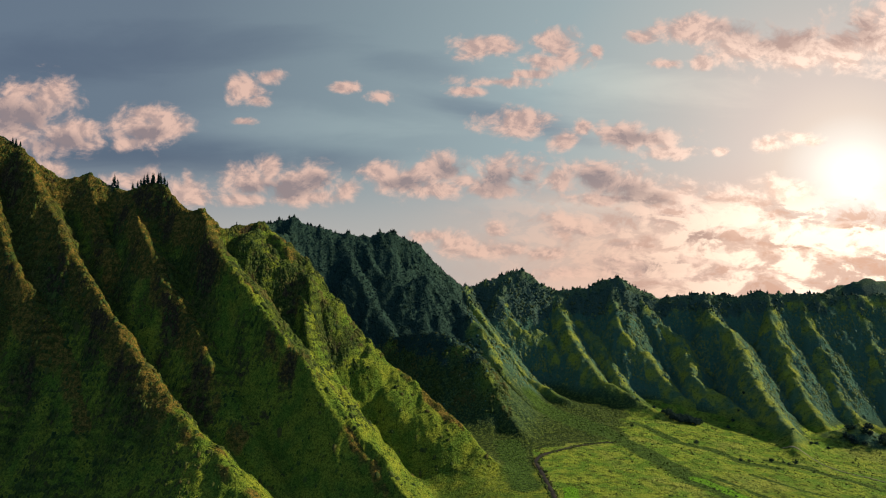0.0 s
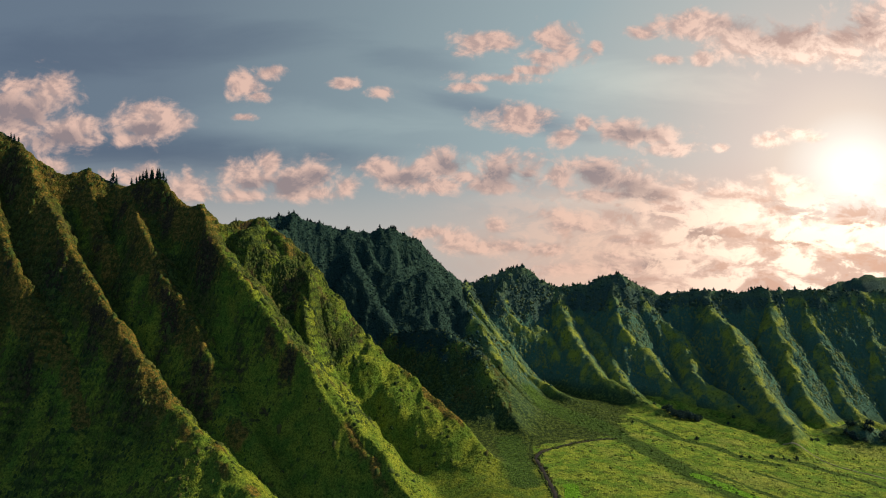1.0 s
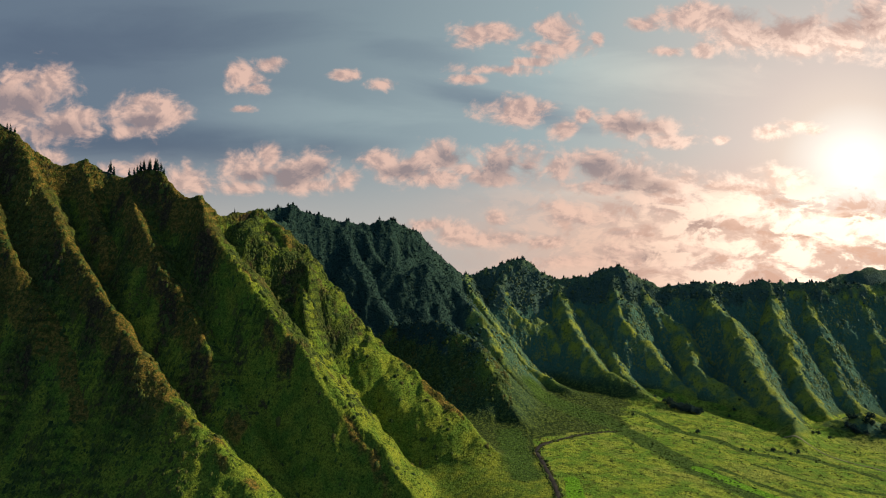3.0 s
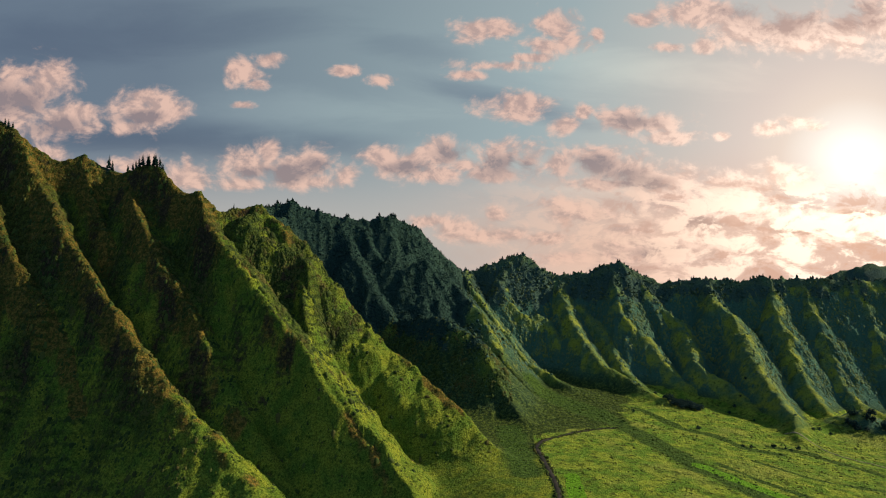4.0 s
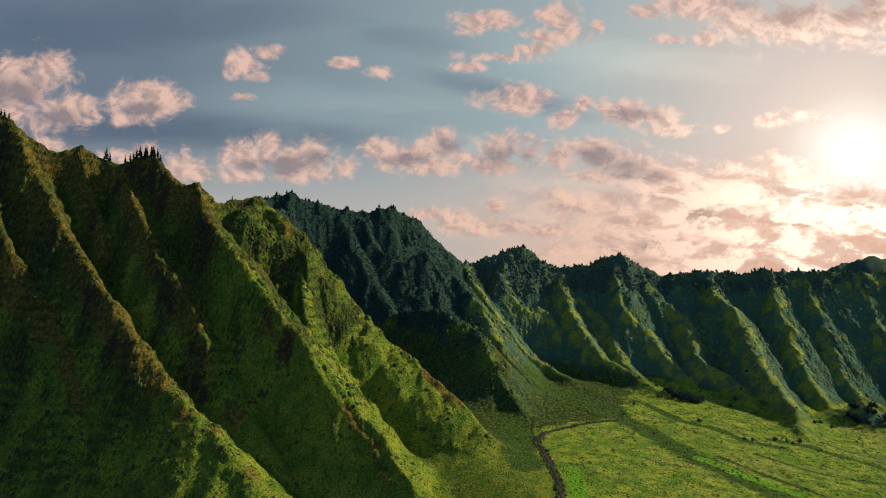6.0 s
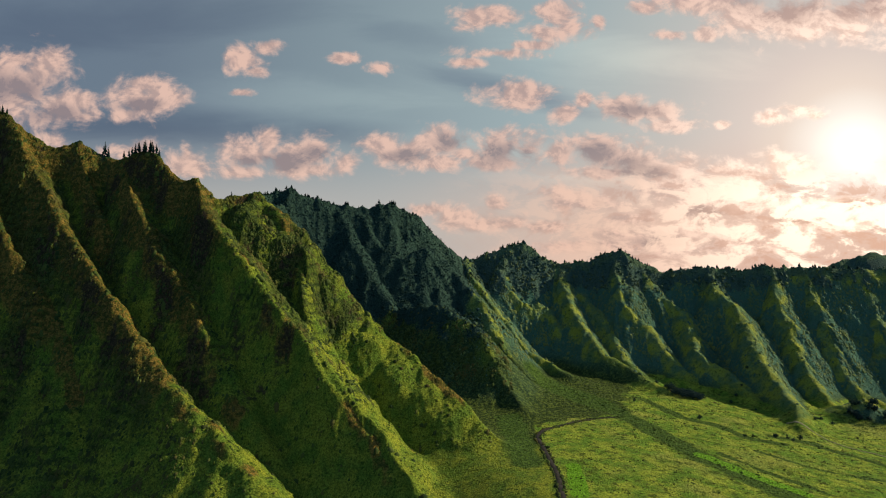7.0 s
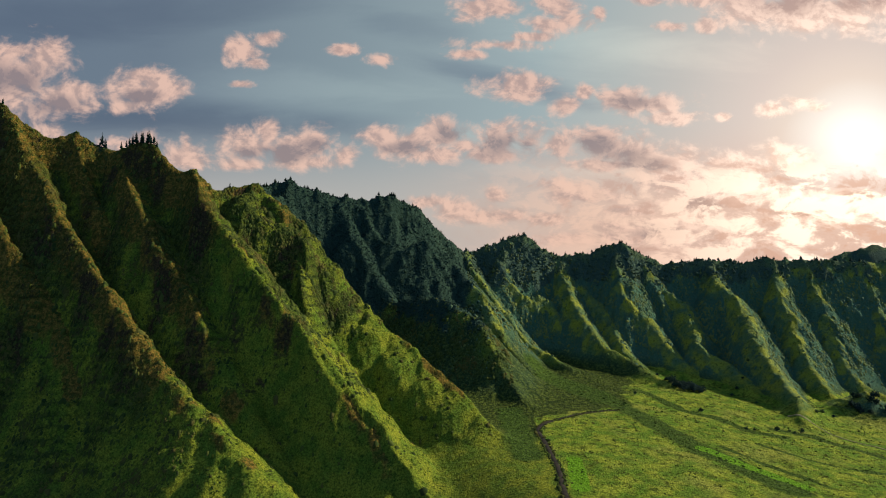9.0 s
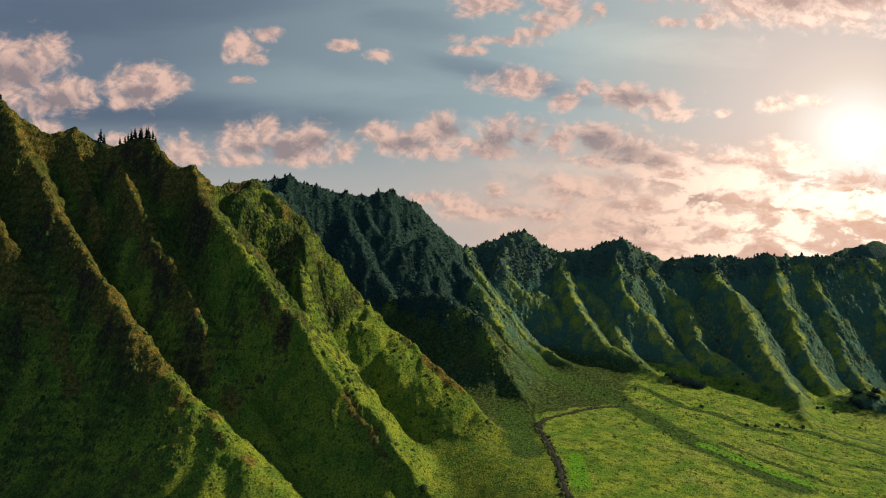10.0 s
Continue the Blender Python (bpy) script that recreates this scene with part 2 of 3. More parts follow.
def crest(points, lit=1.05, dark=1.6, knife=14.0, fall=14.0, blunt=8.0, broad=0.0, ease=0.0):
    """A crest line of ground points, from the top down. Its flanks fall away at the slopes 'lit' on the sunny hand and 'dark'
    on the other, faster by 'knife' metres close to the blunt edge, and carry ribs down the fall line; past 'broad' metres a
    gentle flank breaks off steeply, and 'ease' flattens the flanks by that share towards the foot."""
    CRESTS.append((points, lit, dark, knife, fall, blunt, broad, ease))


# skylines: the near massif, the back mountain, the valley head, a far summit
crest([(-1220, 1227, 727), (-996, 1194, 641), (-813, 1161, 546), (-783, 1156, 531), (-755, 1153, 503), (-701, 1156, 468), (-660, 1166, 485), (-611, 1161, 454), (-587, 1156, 448), (-553, 1150, 460), (-513, 1139, 460), (-463, 1117, 415), (-434, 1106, 415), (-394, 1106, 379), (-372, 1120, 381), (-335, 1139, 392), (-317, 1161, 367), (-303, 1194, 374)], 2.4, 3.2, 12.0)
crest([(-461, 1500, 404), (-432, 1590, 427), (-389, 1600, 442), (-325, 1610, 414), (-266, 1620, 402), (-202, 1630, 394), (-144, 1640, 409), (-65, 1660, 372), (-6, 1690, 307), (48, 1740, 262), (87, 1800, 257)], 1.5, 1.5, 12.0)
crest([(87, 1800, 257), (138, 1800, 278), (228, 1810, 307), (283, 1800, 262), (323, 1800, 246), (409, 1790, 253), (455, 1780, 274), (499, 1770, 283), (547, 1770, 253), (607, 1770, 225), (638, 1760, 228), (728, 1750, 240), (802, 1740, 229), (874, 1730, 242), (977, 1720, 239), (1024, 1710, 241), (1102, 1700, 235), (1231, 1690, 239), (1404, 1680, 254), (1644, 1650, 270)], 1.6, 1.6, 12.0)
crest([(1113, 1930, 213), (1217, 1930, 254), (1303, 1930, 277), (1363, 1930, 268), (1578, 1930, 247)], 1.5, 1.5, 12.0)
crest([(-858, 1139, 544), (-785, 1087, 416), (-729, 1048, 328), (-654, 1011, 250), (-592, 977, 182), (-553, 951, 134), (-527, 925, 90)], 1.6, 2.1, 26.0, 22.0, 7.0, 0.0, 0.3)
crest([(-769, 1150, 515), (-720, 1116, 449), (-673, 1083, 387), (-630, 1054, 337), (-579, 1024, 286), (-538, 998, 246), (-492, 969, 203), (-449, 941, 163), (-388, 898, 109), (-336, 868, 73), (-286, 835, 39), (-238, 803, 7)], 1.6, 2.1, 26.0, 22.0, 7.0, 0.0, 0.54)
crest([(-659, 1164, 484), (-634, 1134, 421), (-594, 1101, 354), (-554, 1072, 300), (-521, 1044, 248), (-497, 1024, 213)], 1.7, 2.2, 20.0, 20.0, 6.0)
crest([(-587, 1156, 448), (-529, 1090, 377), (-489, 1056, 328), (-463, 1031, 288), (-428, 1014, 262), (-389, 981, 208), (-355, 955, 163), (-324, 927, 118), (-287, 896, 68), (-256, 873, 31), (-243, 857, 7)], 1.1, 2.3, 28.0, 22.0, 7.0, 60.0, 0.35)
crest([(-434, 1106, 415), (-395, 1063, 356), (-358, 1038, 318), (-308, 1004, 265), (-283, 986, 236), (-244, 961, 198), (-199, 933, 156), (-172, 909, 121), (-141, 884, 85), (-102, 851, 41), (-69, 824, 7)], 1.0, 2.6, 34.0, 24.0, 6.0, 70.0, 0.5)
crest([(-372, 1120, 381), (-344, 1095, 329), (-317, 1071, 280), (-296, 1056, 252)], 1.7, 2.2, 12.0, 16.0, 6.0)
crest([(-335, 1139, 392), (-278, 1115, 347), (-264, 1095, 309), (-253, 1067, 261), (-241, 1040, 216), (-219, 1011, 171), (-184, 985, 132)], 0.8, 2.6, 20.0, 12.0, 5.0, 36.0)
crest([(-335, 1139, 392), (-280, 1135, 348), (-265, 1132, 330), (-224, 1119, 282), (-181, 1102, 233), (-129, 1077, 179), (-79, 1052, 138), (-31, 1027, 103), (14, 1001, 73), (57, 960, 34), (89, 924, 6)], 1.8, 0.75, 10.0, 16.0, 6.0, 45.0, 0.2)
crest([(-266, 1620, 403), (-219, 1540, 313), (-169, 1470, 234), (-105, 1400, 154), (-42, 1370, 170), (19, 1330, 163), (67, 1290, 136), (97, 1230, 89), (124, 1180, 36), (146, 1106, 0)], 1.15, 1.2, 14.0, 18.0, 9.0)
crest([(-210, 1630, 395), (-181, 1570, 327), (-143, 1535, 286), (-94, 1520, 267), (-44, 1540, 292), (22, 1540, 244), (80, 1470, 175), (120, 1400, 99), (154, 1350, 51), (194, 1350, 0)], 1.2, 1.3, 14.0, 18.0, 8.0)
crest([(-44, 1540, 292), (-66, 1510, 232), (-90, 1460, 182)], 1.3, 1.3, 10.0, 14.0, 8.0)
crest([(48, 1740, 262), (97, 1650, 181), (152, 1580, 116), (182, 1540, 77), (197, 1510, 50), (239, 1480, 28), (282, 1397, 0)], 1.1, 1.4, 14.0, 16.0, 8.0)
crest([(186, 1800, 286), (154, 1760, 236), (177, 1711, 177), (207, 1684, 146), (273, 1679, 140), (298, 1634, 92), (323, 1585, 42), (351, 1560, 18)], 1.3, 1.6, 8.0, 14.0, 13.0)
crest([(331, 1800, 245), (330, 1710, 177), (337, 1635, 127), (353, 1569, 86), (382, 1494, 46), (421, 1439, 19), (445, 1392, -1), (472, 1353, -17)], 1.3, 1.6, 8.0, 14.0, 13.0)
crest([(344, 1745, 171), (385, 1726, 157), (414, 1668, 118), (429, 1590, 69), (431, 1517, 29), (447, 1474, 7), (477, 1420, -18)], 1.3, 1.6, 8.0, 14.0, 13.0)
crest([(488, 1775, 280), (468, 1723, 222), (463, 1682, 179), (472, 1641, 138), (511, 1598, 97), (531, 1557, 60), (552, 1516, 26), (570, 1478, -4), (597, 1442, -30)], 1.3, 1.6, 8.0, 14.0, 13.0)
crest([(553, 1765, 246), (555, 1738, 206), (582, 1697, 151), (591, 1672, 117), (605, 1636, 71), (614, 1600, 28)], 1.3, 1.6, 8.0, 14.0, 13.0)
crest([(565, 1730, 179), (619, 1665, 136), (617, 1585, 87), (603, 1520, 52), (615, 1471, 29), (647, 1443, 16), (652, 1382, -9), (654, 1306, -36)], 1.3, 1.6, 8.0, 14.0, 13.0)
crest([(731, 1750, 237), (711, 1665, 180), (740, 1619, 152), (733, 1555, 116), (713, 1471, 73), (705, 1416, 49), (697, 1327, 15), (679, 1225, -16), (645, 1137, -35)], 1.3, 1.6, 8.0, 14.0, 13.0)
crest([(896, 1730, 237), (866, 1656, 166), (863, 1593, 112), (846, 1534, 64), (840, 1489, 31), (836, 1445, 0), (835, 1400, -28), (839, 1351, -56)], 1.3, 1.6, 8.0, 14.0, 13.0)
crest([(977, 1720, 238), (966, 1650, 152), (967, 1612, 109), (953, 1566, 59), (946, 1519, 12), (953, 1486, -19), (965, 1460, -42), (1010, 1422, -75)], 1.3, 1.6, 8.0, 14.0, 13.0)
crest([(1094, 1700, 232), (1116, 1665, 180), (1105, 1624, 122), (1082, 1575, 57), (1081, 1536, 8), (1105, 1480, -57)], 1.3, 1.6, 8.0, 14.0, 13.0)
crest([(1231, 1690, 236), (1248, 1632, 139), (1224, 1565, 34), (1237, 1480, -84)], 1.3, 1.6, 8.0, 14.0, 13.0)
crest([(1404, 1680, 251), (1399, 1622, 140), (1396, 1555, 22), (1409, 1480, -97)], 1.3, 1.6, 8.0, 14.0, 13.0)
crest([(813, 1290, -29), (847, 1280, -11), (876, 1240, -44)], 0.8, 0.8, 4.0, 10.0, 12.0)


def valley_floor(x, y):
    s = np.clip(x, -900, 2200) - 260
    return 8 - 70 * ramp01(x + 0.55 * y, 560, 330) - 0.055 * (s + np.hypot(s, 120)) + 3.0 * fractal(x, y, 150, 3) + 0.9 * fractal(x, y, 22, 2)


def land(x, y):
    """Height of the ground, and how far each place lies from the crest that shapes it."""
    wx = x + 7 * fractal(x, y, 70, 4)
    wy = y + 7 * fractal(x + 500, y - 300, 70, 4)
    z = np.full(x.shape, -400.0)
    along, away = np.zeros(x.shape), np.full(x.shape, 200.0)
    start = 0.0
    for points, lit, steep, keen, fall, blunt, broad, ease in CRESTS:
        for rank, ((ax, ay, az), (bx, by, bz)) in enumerate(zip(points, points[1:])):
            reach = 380
            sel = ((wx > min(ax, bx) - reach) & (wx < max(ax, bx) + reach) & (wy > min(ay, by) - reach) & (wy < max(ay, by) + reach))
            px, py = wx[sel], wy[sel]
            dx, dy = bx - ax, by - ay
            length = math.hypot(dx, dy)
            s = np.clip(((px - ax) * dx + (py - ay) * dy) / length ** 2, 0, 1)
            hand = (dx * (py - ay) - dy * (px - ax)) / length
            d = np.sqrt((px - ax - s * dx) ** 2 + (py - ay - s * dy) ** 2 + blunt ** 2) - blunt
            side = 0.5 + 0.5 * np.clip(hand / 8, -1, 1)
            flat = 1 - ease * ramp01((rank + s) / (len(points) - 1), 0.48, 0.95)
            h = az + (bz - az) * s - flat * (steep + (lit - steep) * side) * d - flat * keen * (1 - 0.8 * side) * (1 - np.exp(-d / fall))
            if broad:
                h = h - np.maximum(0, 2.0 - (steep + (lit - steep) * side)) * np.maximum(0, d - broad)
            old = z[sel]
            won = h > old
            z[sel] = np.where(won, h, old)
            along[sel] = np.where(won, start + s * length + np.where(hand > 0, 211.0, 0.0), along[sel])
            away[sel] = np.where(won, d, away[sel])
            start += length
    floor = valley_floor(x, y)
    skirt = floor + np.clip(0.45 * (y - 790 - 0.8 * np.clip(x + 70, 0, 400)), 0, 110) * (0.4 * ramp01(x, 40, -150) + 0.6 * ramp01(x, -260, -460))
    over = z - skirt
    r = 13.0 + 8.0 * ramp01(y, 1080, 1250)
    z = skirt + np.where(over > 90, over, r * np.log1p(np.exp(np.clip(over, -400, 90) / r)))
    high = np.clip((z - floor - 4) / 110, 0, 1)
    flute = ribbed(along + 6 * fractal(x, y, 30, 2), away * 0.25, 38, 3) - 0.55
    z = z + high * np.clip(away / 40, 0, 1) * 6.5 * flute
    z = z + high * ((4.2 + 3.0 * ramp01(y, 1200, 1400)) * (ribbed(x, y, 42, 4) - 0.6) + 2.0 * fractal(x, y, 14, 3))
    near = ramp01(x, 110, 60) * ramp01(y, 1300, 1200)
    steps = ramp01(fractal(x + 300, y, 70, 3), -0.2, 0.25)
    z = z + high * near * 5.5 * steps * np.abs(np.sin(z / 6.0 + 4.0 * fractal(x, y, 80, 3)))
    return z, away


def spacing(lo, hi, step, out_lo, out_hi):
    """Even steps between lo and hi, widening outside."""
    mid = np.arange(lo, hi + 0.1, step)
    a, b, s = [lo], [hi], step
    while a[-1] > out_lo:
        s *= 1.25
        a.append(a[-1] - s)
    s = step
    while b[-1] < out_hi:
        s *= 1.25
        b.append(b[-1] + s)
    return np.concatenate([np.array(a[:0:-1]), mid, np.array(b[1:])])


STEP = 2.6
gx, gy = spacing(-1080, 1250, STEP, -9000, 9000), spacing(730, 1990, STEP, -9000, 9000)
GX, GY = np.meshgrid(gx, gy)
GZ, AWAY = land(GX, GY)


def sheet(name, mat):
    ny, nx = GX.shape
    me = bpy.data.meshes.new(name)
    me.vertices.add(nx * ny)
    me.vertices.foreach_set("co", np.stack([GX, GY, GZ], -1).astype(np.float32).ravel())
    a = (np.arange(ny - 1)[:, None] * nx + np.arange(nx - 1)[None, :]).ravel()
    quads = np.stack([a, a + 1, a + nx + 1, a + nx], -1).astype(np.int32)
    me.loops.add(quads.size)
    me.loops.foreach_set("vertex_index", quads.ravel())
    me.polygons.add(len(quads))
    me.polygons.foreach_set("loop_start", np.arange(0, quads.size, 4, dtype=np.int32))
    me.update(calc_edges=True)
    me.validate()
    me.shade_smooth()
    me.materials.append(mat)
    return new(name, me), me


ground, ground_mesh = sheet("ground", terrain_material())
tagged(ground, "steep fluted green mountain ridges above a grassy valley floor", "ground", kind="structure")


def cover(name, values):
    a = ground_mesh.attributes.new(name, "FLOAT", "POINT")
    a.data.foreach_set("value", values.astype(np.float32).ravel())


FLOOR = valley_floor(GX, GY)
slope_y, slope_x = np.gradient(GZ, gy, gx)
STEEP = np.hypot(slope_x, slope_y)
RISE = GZ - FLOOR


def near_line(x, y, points):
    """Distance in plan to a line of points."""
    best = np.full(np.shape(x), 1e9)
    for (ax, ay), (bx, by) in zip(points, points[1:]):
        dx, dy = bx - ax, by - ay
        s = np.clip(((x - ax) * dx + (y - ay) * dy) / (dx * dx + dy * dy), 0, 1)
        best = np.minimum(best, np.hypot(x - ax - s * dx, y - ay - s * dy))
    return best


TRACK = [(140, 725), (142, 767), (147, 818), (147, 896), (147, 950), (147, 990), (167, 1025), (204, 1058), (239, 1087), (273, 1108), (307, 1124)]
ROAD = [(640, 1185), (666, 1120), (686, 1074), (724, 1034), (763, 998)]
BANDS = [([(217, 1381), (281, 1279), (317, 1178), (346, 1059), (364, 979), (381, 926), (406, 864), (436, 806)], 22),
         ([(403, 1303), (434, 1167), (485, 1141), (510, 1065), (558, 1048)], 10),
         ([(414, 954), (445, 897), (474, 861), (496, 822)], 6), ([(489, 985), (529, 931), (575, 912), (635, 908)], 5),
         ([(623, 1064), (649, 1015), (686, 979)], 8), ([(113, 1090), (113, 968), (113, 866)], 20),
         ([(572, 1093), (630, 1076)], 11), ([(180, 1420), (250, 1300), (300, 1200)], 34)]
LUSH = [([(382, 941), (408, 886), (438, 851), (463, 815)], 11), ([(173, 852), (170, 806), (163, 759)], 11)]


def masks(x, y, z, rise, steep, away):
    """How much of each plant cover grows at a place; far is how strongly haze is painted in."""
    wide, mid = fractal(x, y, 210, 3), fractal(x + 90, y + 40, 48, 3)
    wander = 8 * fractal(x, y, 45, 3)
    band = np.zeros(np.shape(x))
    for points, half in BANDS:
        band = np.maximum(band, ramp01(near_line(x, y, points) + wander + 5 * mid, half * 1.8, half * 0.3))
    lush = np.zeros(np.shape(x))
    for points, half in LUSH:
        lush = np.maximum(lush, ramp01(near_line(x, y, points) + 0.5 * wander, half * 1.3, half * 0.7))
    edge_x, edge_y, _ = np.array(CRESTS[11][0]).T                # the outermost near spur hides the back of the valley
    back = ramp01(y - np.interp(x, edge_x, edge_y) - 1.2 * np.clip(x - edge_x[-1], 0, 999) * (x < 120) + 0.5 * wander, 10, 40)
    head = ramp01(y - 0.35 * x, 1300, 1420) * ramp01(x, 20, 120) + ramp01(x, 420, 520)
    head = np.clip(head, 0, 1) * back
    flat = ramp01(rise + 5 * mid, 22, 7)
    east = ramp01(x, 140, 156) * ramp01(y - 0.55 * x + 2 * wander, 985, 955) + ramp01(x - 0.35 * (y - 1200) + 3 * wander + 25 * mid, 260, 420)
    meadow = flat * np.clip(east, 0, 1) * (1 - 0.85 * band)
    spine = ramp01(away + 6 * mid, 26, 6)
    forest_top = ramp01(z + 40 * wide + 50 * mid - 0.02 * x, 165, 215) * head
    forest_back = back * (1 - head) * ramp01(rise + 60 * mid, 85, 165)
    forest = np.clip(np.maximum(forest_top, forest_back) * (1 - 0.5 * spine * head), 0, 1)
    # slopes far to -x keep dark scrub, which also stands in for shade
    apron = ramp01(rise + 90 * wide + 60 * mid + 0.16 * (-400 - x), 230, 100) * (0.2 + 0.8 * ramp01(x + 60 * mid, -400, -280))
    scrub = (1 - apron) * (0.62 + 0.8 * mid + 0.4 * wide) + 0.25 * ramp01(rise, 200, 320)
    # valley head: crest grass painted sunlit, scrub below painted as hazy shade
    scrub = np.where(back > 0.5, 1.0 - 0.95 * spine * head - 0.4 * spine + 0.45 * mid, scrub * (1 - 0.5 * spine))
    scrub = np.clip(np.maximum(0.5 * band, scrub) * (1 - 0.9 * meadow) + 0.4 * (1 - np.clip(east, 0, 1)) * ramp01(rise, 40, 10), 0, 1)
    ledge = ramp01(np.sin(z / 2.5 + 5 * fractal(x, y, 90, 3)), 0.1, 0.9) * ramp01(rise, 25, 70) * ramp01(fractal(x - 200, y, 80, 2), -0.3, 0.1)
    scrub = np.clip(scrub + (0.6 * ledge * (1 - 0.65 * apron) - 0.12) * (1 - back), 0, 1)
    bare = np.clip((steep - 1.5) / 1.2, 0, 1) * ramp01(rise, 60, 160) * (1 - forest) * (0.6 + 1.2 * mid) * (1 - back)
    dry = (1 - back) * ramp01(rise, 30, 180) * ramp01(x + 100 * wide, -250, -480) * (0.35 + 0.75 * spine + 0.9 * wide) + 0.25 * mid * (1 - back)
    dry = np.maximum(dry, (1 - back) * 0.75 * spine * ramp01(rise, 15, 60) * ramp01(mid, -0.2, 0.3))
    # far: share of painted haze, weak on the back mountain, strong at the head
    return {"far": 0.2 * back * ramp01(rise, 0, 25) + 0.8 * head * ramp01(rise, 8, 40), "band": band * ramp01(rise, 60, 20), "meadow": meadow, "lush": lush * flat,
            "forest": forest, "scrub": scrub, "bare": np.clip(bare, 0, 1), "dry": np.clip(dry, 0, 1)}


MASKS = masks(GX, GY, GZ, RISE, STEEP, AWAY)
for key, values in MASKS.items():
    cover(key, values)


def spot(grid, x, y):
    """A value of the land's grid at a place, between its corners."""
    ix, iy = np.clip(np.searchsorted(gx, x) - 1, 0, len(gx) - 2), np.clip(np.searchsorted(gy, y) - 1, 0, len(gy) - 2)
    fx, fy = (x - gx[ix]) / (gx[ix + 1] - gx[ix]), (y - gy[iy]) / (gy[iy + 1] - gy[iy])
    return (grid[iy, ix] * (1 - fx) * (1 - fy) + grid[iy, ix + 1] * fx * (1 - fy)
            + grid[iy + 1, ix] * (1 - fx) * fy + grid[iy + 1, ix + 1] * fx * fy)


def ground_z(x, y):
    return float(spot(GZ, np.array([x]), np.array([y]))[0])


# ---- plants too many to count ----
def leaf_material(name, dark, light, warm):
    m, k = material(name)
    geo = k.add("ShaderNodeNewGeometry")
    rnd = geo.outputs["Random Per Island"]
    patch = k.noise(geo.outputs["Position"], 0.02, 3, 0.6)
    fine = k.noise(geo.outputs["Position"], 1.1, 3, 0.6)
    colour = k.mix(rnd, dark, light)
    colour = k.mix(k.math("MULTIPLY", k.smooth(patch, 0.45, 0.65), 0.6), colour, warm)
    colour = k.mix(k.smooth(fine, 0.5, 0.75), colour, k.mix(1.0, colour, (0.45, 0.5, 0.45), "MULTIPLY"))
    finish(k, colour, 0.85, fine, 0.9, 0.8, 0.08)
    return m


def rings(profile, sides=6):
    """A closed lump of rings (radius, height) with a tip: points and triangles."""
    pts, tris = [], []
    for level, (r, h) in enumerate(profile):
        for k in range(sides):
            a = 2 * math.pi * (k + 0.5 * (level % 2)) / sides
            pts.append((r * math.cos(a), r * math.sin(a), h))
    for level in range(len(profile) - 1):
        for k in range(sides):
            a, b = level * sides + k, level * sides + (k + 1) % sides
            c, d = a + sides, b + sides
            tris += [(a, b, c), (b, d, c)] if level % 2 == 0 else [(a, b, d), (a, d, c)]
    top = len(pts)
    pts.append((0, 0, 1))
    last = (len(profile) - 1) * sides
    tris += [(last + k, last + (k + 1) % sides, top) for k in range(sides)]
    return np.array(pts, float), np.array(tris, np.int32)


BUSH = rings([(1.0, -0.3), (0.82, 0.52)], 5)
ROUND_TREE = rings([(0.35, -0.05), (1.0, 0.30), (0.85, 0.68)], 6)
POINTED_TREE = rings([(0.75, -0.05), (0.95, 0.18), (0.5, 0.58)], 6)


def thicket(name, shape, x, y, radius, height, mat, label, category, drape=False):
    """One mesh of many plants of a kind, each turned and dented in its own way; drape: they hug the slope."""
    pts, tris = shape
    if drape:
        radius = radius / (1 + 0.3 * spot(STEEP, x, y))
    count, verts = len(x), len(pts)
    turn = rng.uniform(0, 2 * np.pi, count)
    c, s = np.cos(turn)[:, None], np.sin(turn)[:, None]
    dent = rng.uniform(0.62, 1.3, (count, verts))
    squash = rng.uniform(0.75, 1.3, count)[:, None]
    px, py = pts[None, :, 0] * dent * squash, pts[None, :, 1] * dent / squash
    lean = rng.normal(0, 0.12, (2, count, 1))
    pz = pts[None, :, 2] * rng.uniform(0.85, 1.12, (count, verts))
    vx = x[:, None] + radius[:, None] * (px * c - py * s) + lean[0] * pz * height[:, None]
    vy = y[:, None] + radius[:, None] * (px * s + py * c) + lean[1] * pz * height[:, None]
    base = spot(GZ, x, y)[:, None]
    if drape:
        base = 0.55 * base + 0.45 * spot(GZ, vx, vy)
    out = np.stack([vx, vy, base + height[:, None] * pz], -1).astype(np.float32)
    faces = (tris[None] + (np.arange(count, dtype=np.int32) * verts)[:, None, None]).reshape(-1, 3)
    me = bpy.data.meshes.new(name)
    me.vertices.add(count * verts)
    me.vertices.foreach_set("co", out.ravel())
    me.loops.add(faces.size)
    me.loops.foreach_set("vertex_index", faces.ravel().astype(np.int32))
    me.polygons.add(len(faces))
    me.polygons.foreach_set("loop_start", np.arange(0, faces.size, 3, dtype=np.int32))
    me.update(calc_edges=True)
    me.shade_smooth()
    me.materials.append(mat)
    return tagged(new(name, me), label, category, kind="stuff")


def scatter(count, box, wanted):
    """Places in a box (x0, x1, y0, y1), kept by the chance that wanted(x, y) gives."""
    x, y = rng.uniform(box[0], box[1], count), rng.uniform(box[2], box[3], count)
    keep = rng.uniform(0, 1, count) < wanted(x, y)
    return x[keep], y[keep]


def mask_at(key):
    return lambda x, y: spot(MASKS[key], x, y)


